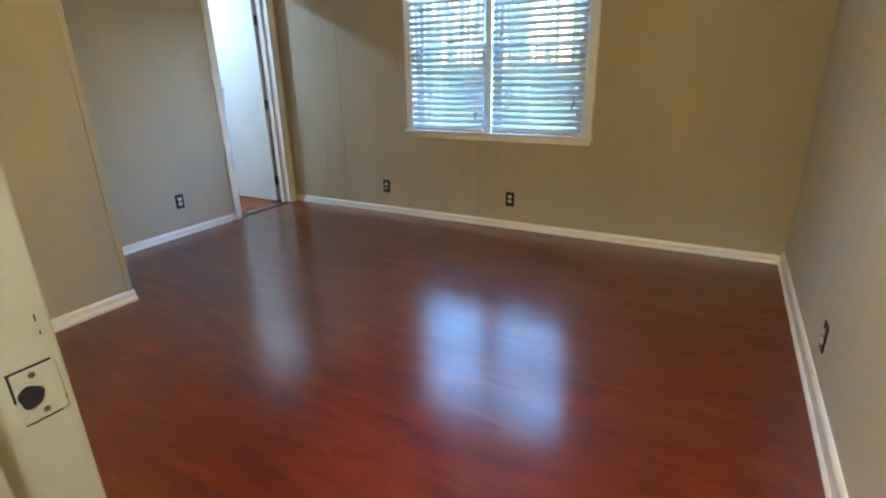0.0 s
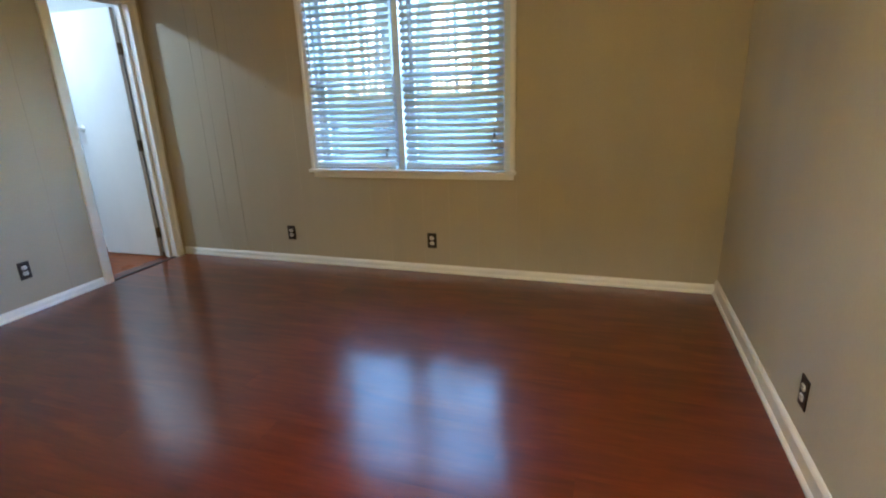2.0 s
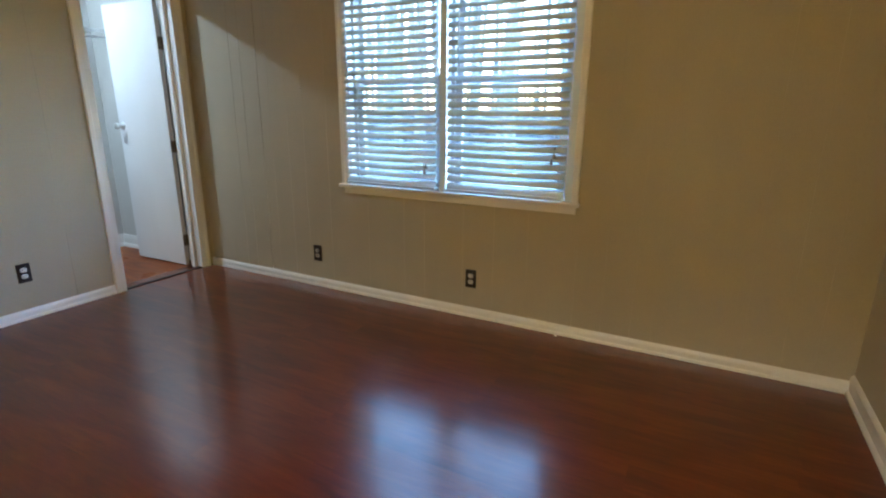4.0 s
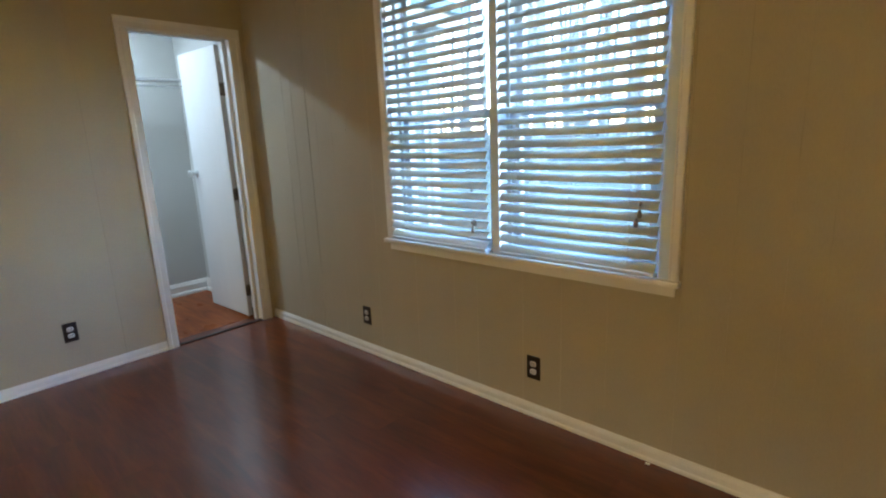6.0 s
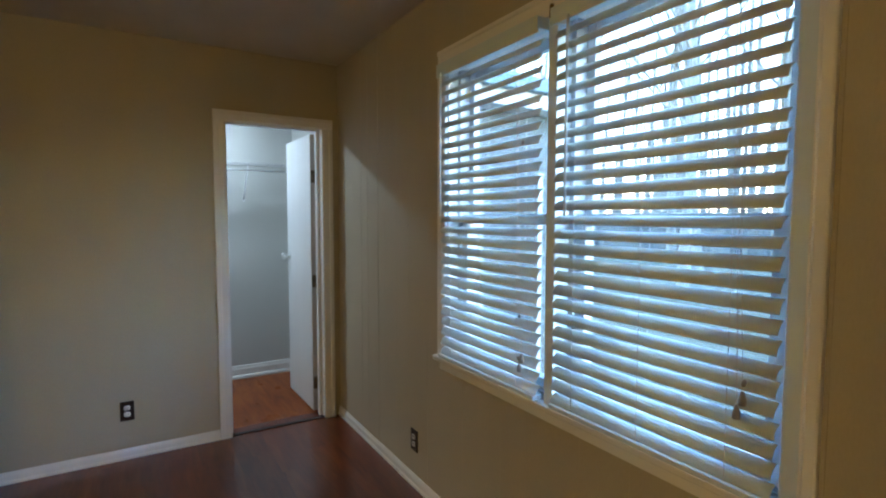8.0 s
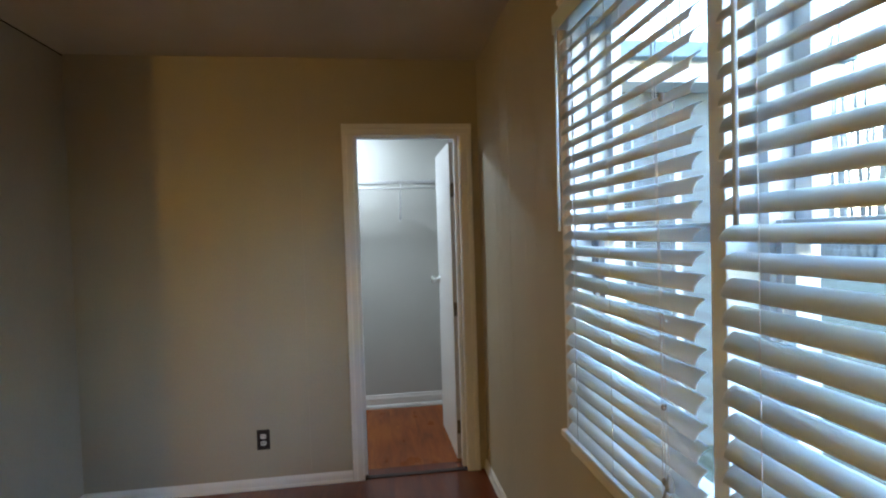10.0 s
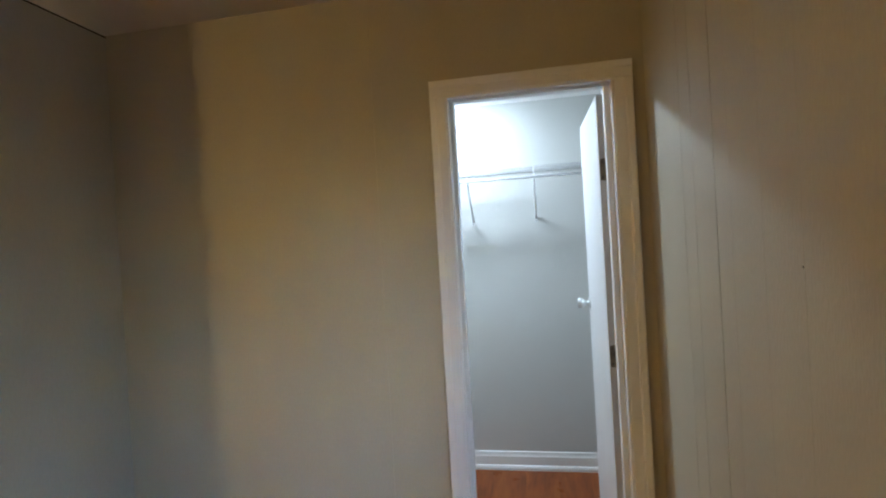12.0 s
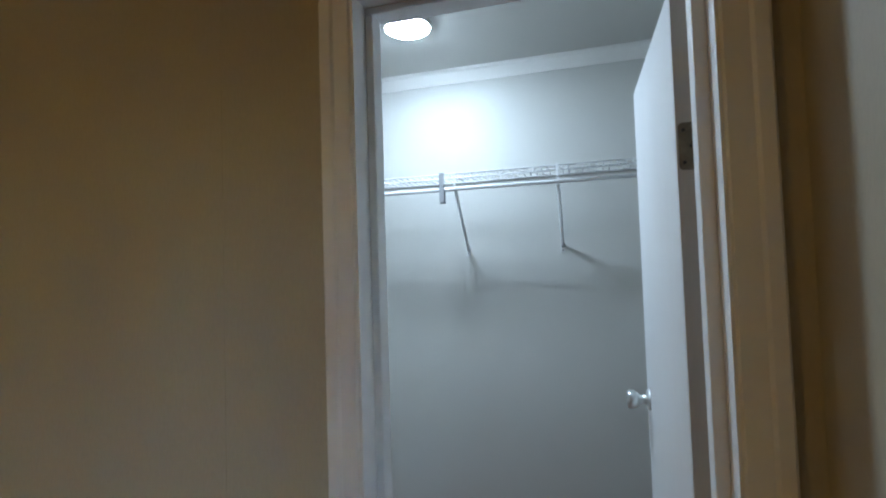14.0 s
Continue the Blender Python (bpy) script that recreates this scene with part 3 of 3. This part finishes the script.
shelf = tagged(empty("wire_shelf", (CX, -0.95, DZ)), "white wire closet shelf with hanging rod on brackets", "shelf")


def shelf_part(name, bm, label="", parent=None):
    o = part(name, bm, WIRE, parent or shelf, label)
    if parent is None:
        o.location = -shelf.location
    return o


shelf_part("hanging_rod", tube([(RX, CL, RZ), (RX, 0.0, RZ)], 0.0075, 12), "white hanging rod")
for x, z in ((RX, DZ), (RX, DZ - 0.018), (CX + 0.006, DZ), (CX + 0.14, DZ - 0.003)):
    shelf_part("long_wire", tube([(x, CL, z), (x, 0.0, z)], 0.003, 8))
y = CL + 0.02
wire0 = None
while y < -0.005:
    if wire0 is None:
        wire0 = shelf_part("cross_wire", tube([(CX + 0.004, 0, DZ + 0.003), (RX, 0, DZ + 0.003), (RX + 0.004, 0, DZ - 0.018)], 0.0014, 5))
        o = wire0
    else:
        o = new("cross_wire", wire0.data)
        o.parent = shelf
    o.location = Vector((0, y, 0)) - shelf.location
    y += 0.0254
for by in (-1.5, -0.815, -0.42):
    br = shelf_part("bracket", tube([(RX, by, RZ + 0.004), (CX + 0.012, by, 1.6), (CX + 0.004, by, 1.585)], 0.0064, 8), "white diagonal bracket")
    part("foot", box(CX, CX + 0.004, by - 0.008, by + 0.008, 1.562, 1.6, 0.001), WIRE, br)
    part("hook", box(RX + 0.003, RX + 0.0065, by - 0.0055, by + 0.0055, RZ - 0.004, DZ + 0.006, 0.001), WIRE, br)
    part("screw", lathe([(0.003, 0), (0.0026, 0.0012)], (CX + 0.004, by, 1.57), (1, 0, 0), 10), HOLE, br)
GREY = material("grey_plastic", (0.3, 0.31, 0.32), 0.4)
clip = shelf_part("rod_hook", box(RX + 0.008, RX + 0.0115, -0.876, -0.856, RZ - 0.048, DZ + 0.006, 0.0012), "grey plastic rod hook")
clip.data.materials[0] = GREY
part("hook_bottom", box(RX - 0.014, RX + 0.01, -0.876, -0.856, RZ - 0.053, RZ - 0.046, 0.0015), GREY, clip)
part("hook_lip", box(RX - 0.0145, RX - 0.0105, -0.875, -0.857, RZ - 0.05, RZ + 0.004, 0.0012), GREY, clip)
part("hook_top", box(RX - 0.008, RX + 0.0105, -0.875, -0.857, DZ + 0.004, DZ + 0.0075, 0.001), GREY, clip)

lamp = tagged(empty("closet_ceiling_light", (-0.785, -0.905, CH)), "round flush white LED light on the closet ceiling", "ceiling light")
part("trim_ring", lathe([(0.086, 0), (0.086, 0.008), (0.083, 0.013), (0.079, 0.013), (0.079, 0.006), (0.0, 0.006)], (0, 0, 0), (0, 0, -1), 40), TRIM, lamp)
part("diffuser", lathe([(0.078, 0.007), (0.077, 0.013), (0.066, 0.02), (0.045, 0.025), (0.02, 0.027), (0.0, 0.027)], (0, 0, 0), (0, 0, -1), 40), glowing("led", (0.8, 0.94, 1.0), LAMP_CLOSET), lamp, "glowing white diffuser")

# warm lamp of the room, by the entry
lamp2 = tagged(empty("ceiling_light", (2.95, -3.38, H)), "round flush warm ceiling light near the entry", "ceiling light")
part("base_ring", lathe([(0.15, 0), (0.15, 0.02), (0.13, 0.025), (0.0, 0.025)], (0, 0, 0), (0, 0, -1), 40), TRIM, lamp2)
part("dome", lathe([(0.125, 0.02), (0.12, 0.05), (0.09, 0.085), (0.045, 0.105), (0.0, 0.11)], (0, 0, 0), (0, 0, -1), 40), glowing("warm_bulb", (1.0, 0.61, 0.15), LAMP_WARM), lamp2, "warm glowing glass dome")

# Unseen hall light, added to brighten the entry jamb and the east wall.
lamp3 = tagged(empty("ceiling_light", (3.75, -4.45, H)), "unseen round pale ceiling light added in the hall", "ceiling light")
part("base_ring", lathe([(0.15, 0), (0.15, 0.02), (0.13, 0.025), (0.0, 0.025)], (0, 0, 0), (0, 0, -1), 40), TRIM, lamp3)
part("dome", lathe([(0.125, 0.02), (0.12, 0.05), (0.09, 0.085), (0.045, 0.105), (0.0, 0.11)], (0, 0, 0), (0, 0, -1), 40), glowing("hall_fill_glow", (1.0, 0.92, 0.78), HALL_FILL), lamp3, "glowing glass dome")

# ---------------------------------------------------------------- outside
GZ = -0.45
tagged(part("ground", box(-400, 400, 0.15, 800, GZ - 0.2, GZ), GROUND), "dull winter lawn reaching into the distance", "ground", kind="structure")

# Unseen eave slab, added to keep steep sky light off slats and stool.
tagged(part("sky_blocker", box(-0.6, W + 0.6, 0.15, 0.62, 2.5, 2.64, 0.004), WHITEOUT), "unseen pale slab added over the window to block steep sky light", "eave", kind="structure")

house = tagged(empty("house_wing", (-1.0, 1.6, GZ)), "grey sided house wing with white fascia and blue-grey roof", "house")


def hpart(name, bm, mat, label=""):
    o = part(name, bm, mat, house, label)
    o.location = -house.location
    return o


hpart("wall", box(-4.5, -1.0, 0.16, 3.0, GZ, 2.62), SIDING)
for k in range(16):
    hpart("siding_board", box(-1.0, -0.985, 1.42, 3.0, GZ + 0.19 * k, GZ + 0.19 * k + 0.1885, 0.001, 1), SIDING)
hpart("corner_board", box(-1.0, -0.97, 1.25, 1.4, GZ, 2.6, 0.004), WHITEOUT, "white corner board")
hpart("corner_board", box(-1.0, -0.97, 2.9, 3.02, GZ, 2.6, 0.004), WHITEOUT, "white corner board")
hpart("fascia", box(-1.0, -0.7, 0.2, 3.25, 2.58, 2.78, 0.005), WHITEOUT, "white fascia")
hpart("gutter", box(-0.7, -0.6, 0.2, 3.25, 2.74, 2.86, 0.01), ROOF, "blue-grey gutter")
rf = bmesh.new()
vs = [rf.verts.new(c) for c in ((-0.62, 0.2, 2.86), (-0.62, 3.3, 2.86), (-2.8, 3.3, 3.7), (-2.8, 0.2, 3.7), (-0.62, 0.2, 2.8), (-0.62, 3.3, 2.8), (-2.8, 3.3, 3.6), (-2.8, 0.2, 3.6))]
for f in ((0, 1, 2, 3), (7, 6, 5, 4), (0, 4, 5, 1), (1, 5, 6, 2), (2, 6, 7, 3), (3, 7, 4, 0)):
    rf.faces.new([vs[i] for i in f])
hpart("roof", rf, ROOF, "blue-grey shingle roof")
hpart("downspout", tube([(-0.95, 1.5, 2.3), (-0.95, 1.5, GZ)], 0.009, 10), WHITEOUT, "white pipe")
for fy in (1.72, 2.5):
    fp = tagged(empty("fence_post", (-0.7, fy, GZ)), "short white square post beside the house wing", "post", "white posts")
    part("shaft", box(-0.03, 0.03, -0.03, 0.03, 0, 2.32, 0.004), WHITEOUT, fp)
    part("cap", box(-0.04, 0.04, -0.04, 0.04, 2.32, 2.35, 0.006), WHITEOUT, fp)


def tree(at, height, seed, lean=0.0):
    r = random.Random(seed)
    t = tagged(empty("bare_tree", (*at, GZ)), "tall bare grey winter tree on the lawn", "tree", "bare trees")
    bm = bmesh.new()
    r0 = height * 0.016

    def limb(p, d, length, rad, depth):
        pts, radii = [p], [rad]
        for k in range(4):
            d = (d + Vector((r.uniform(-1, 1), r.uniform(-1, 1), r.uniform(-0.3, 0.7))) * 0.13).normalized()
            pts.append(pts[-1] + d * length / 4)
            radii.append(rad * (1 - 0.17 * (k + 1)))
        sides = 7 if depth == 0 else 4
        rings = []
        for q, ra in zip(pts, radii):
            a = d.cross(Vector((0.3, 1, 0.1))).normalized()
            b = d.cross(a)
            rings.append([bm.verts.new(q + ra * (math.cos(2 * math.pi * k / sides) * a + math.sin(2 * math.pi * k / sides) * b)) for k in range(sides)])
        for u, v in zip(rings, rings[1:]):
            for k in range(sides):
                bm.faces.new((u[k], u[(k + 1) % sides], v[(k + 1) % sides], v[k])).smooth = True
        if depth < 3:
            for k in range(7 if depth == 0 else 4):
                f = r.uniform(0.35, 1.0)
                i = min(int(f * 4), 3)
                q = pts[i].lerp(pts[i + 1], f * 4 - i)
                ang = r.uniform(0, 6.28)
                nd = (d * 0.75 + Vector((math.cos(ang), math.sin(ang), r.uniform(0.0, 0.5))) * 0.7).normalized()
                limb(q, nd, length * r.uniform(0.35, 0.55), radii[i] * 0.5, depth + 1)
    limb(Vector((0, 0, -0.1)), Vector((lean, 0, 1)).normalized(), height, r0, 0)
    bmesh.ops.recalc_face_normals(bm, faces=bm.faces[:])
    part("trunk", bm, BARK, t)
    return t


rt = random.Random(11)
for k, (tx, ty, hh) in enumerate(((-3.6, 9.5, 9), (-1.8, 12, 11), (0.2, 11, 10), (-6, 14, 12), (1.8, 14, 12), (-0.6, 17, 13), (-4.5, 18, 13), (3.6, 12.5, 11), (-9, 17, 12), (2.6, 20, 14), (-2.6, 22, 14), (5.5, 18, 12), (-7.5, 22, 14), (0.8, 25, 15))):
    tree((tx, ty), hh, 40 + k, rt.uniform(-0.1, 0.1))

# far edge of the wood: trunks with a few limbs, and brush below them
far = bmesh.new()


def far_stick(x, y, z0, dx, dy, dz, rad):
    vs = [far.verts.new((x + q * dx + r * c, y + q * dy + r * u, z0 + q * dz)) for q, r in ((0, rad), (1, rad * 0.35)) for c, u in ((1, 0), (-0.5, 0.87), (-0.5, -0.87))]
    for i in range(3):
        far.faces.new((vs[i], vs[(i + 1) % 3], vs[3 + (i + 1) % 3], vs[3 + i]))


for k in range(400):
    a, d = rt.uniform(-1.3, 0.9), rt.uniform(26, 62)
    x, y, hgt, rad = d * math.sin(a), d * math.cos(a), rt.uniform(9, 19), rt.uniform(0.07, 0.24)
    far_stick(x, y, GZ, rt.uniform(-1, 1), rt.uniform(-1, 1), hgt, rad)
    for j in range(4):
        q = rt.uniform(0.3, 0.85)
        far_stick(x, y, GZ + q * hgt, rt.uniform(-2.2, 2.2), rt.uniform(-1, 1), rt.uniform(0.6, 3.0), rad * 0.35)
for k in range(4200):
    a, d = rt.uniform(-1.3, 0.9), rt.uniform(22, 40)
    far_stick(d * math.sin(a), d * math.cos(a), GZ, rt.uniform(-0.7, 0.7), rt.uniform(-0.5, 0.5), rt.uniform(0.5, 2.4), rt.uniform(0.03, 0.09))
tagged(part("far_woods", far, FARWOOD), "far bare grey woods at the edge of the lawn", "woods", kind="stuff")

# ---------------------------------------------------------------- floor planks
PW, PL = 0.19, 1.22


def planks(parent, x0, x1, y0, y1, seed, mat=FLOOR):
    r = random.Random(seed)
    shared = {}
    y = y1
    while y > y0 + 0.001:
        w = min(PW, y - y0)
        x = x0 - r.uniform(0, PL)
        while x < x1:
            a, b = max(x, x0), min(x + PL, x1)
            if b - a > 0.004:
                key = (round(b - a, 3), round(w, 3))
                if key not in shared:
                    o = part("plank", box(0, b - a, 0, w, -0.008, 0), mat, parent)
                    shared[key] = o.data
                else:
                    o = new("plank", shared[key])
                    o.parent = parent
                o.location = (a, y - w, 0)
            x += PL
        y -= w


planks(floor, -T - 0.006, W, SY - T, 0.0, 3)
planks(floor, 2.7, 5.0, -5.0, SY - T, 5)
planks(floor_c, CX, -T - 0.006, CL, 0.006, 7, FLOOR2)
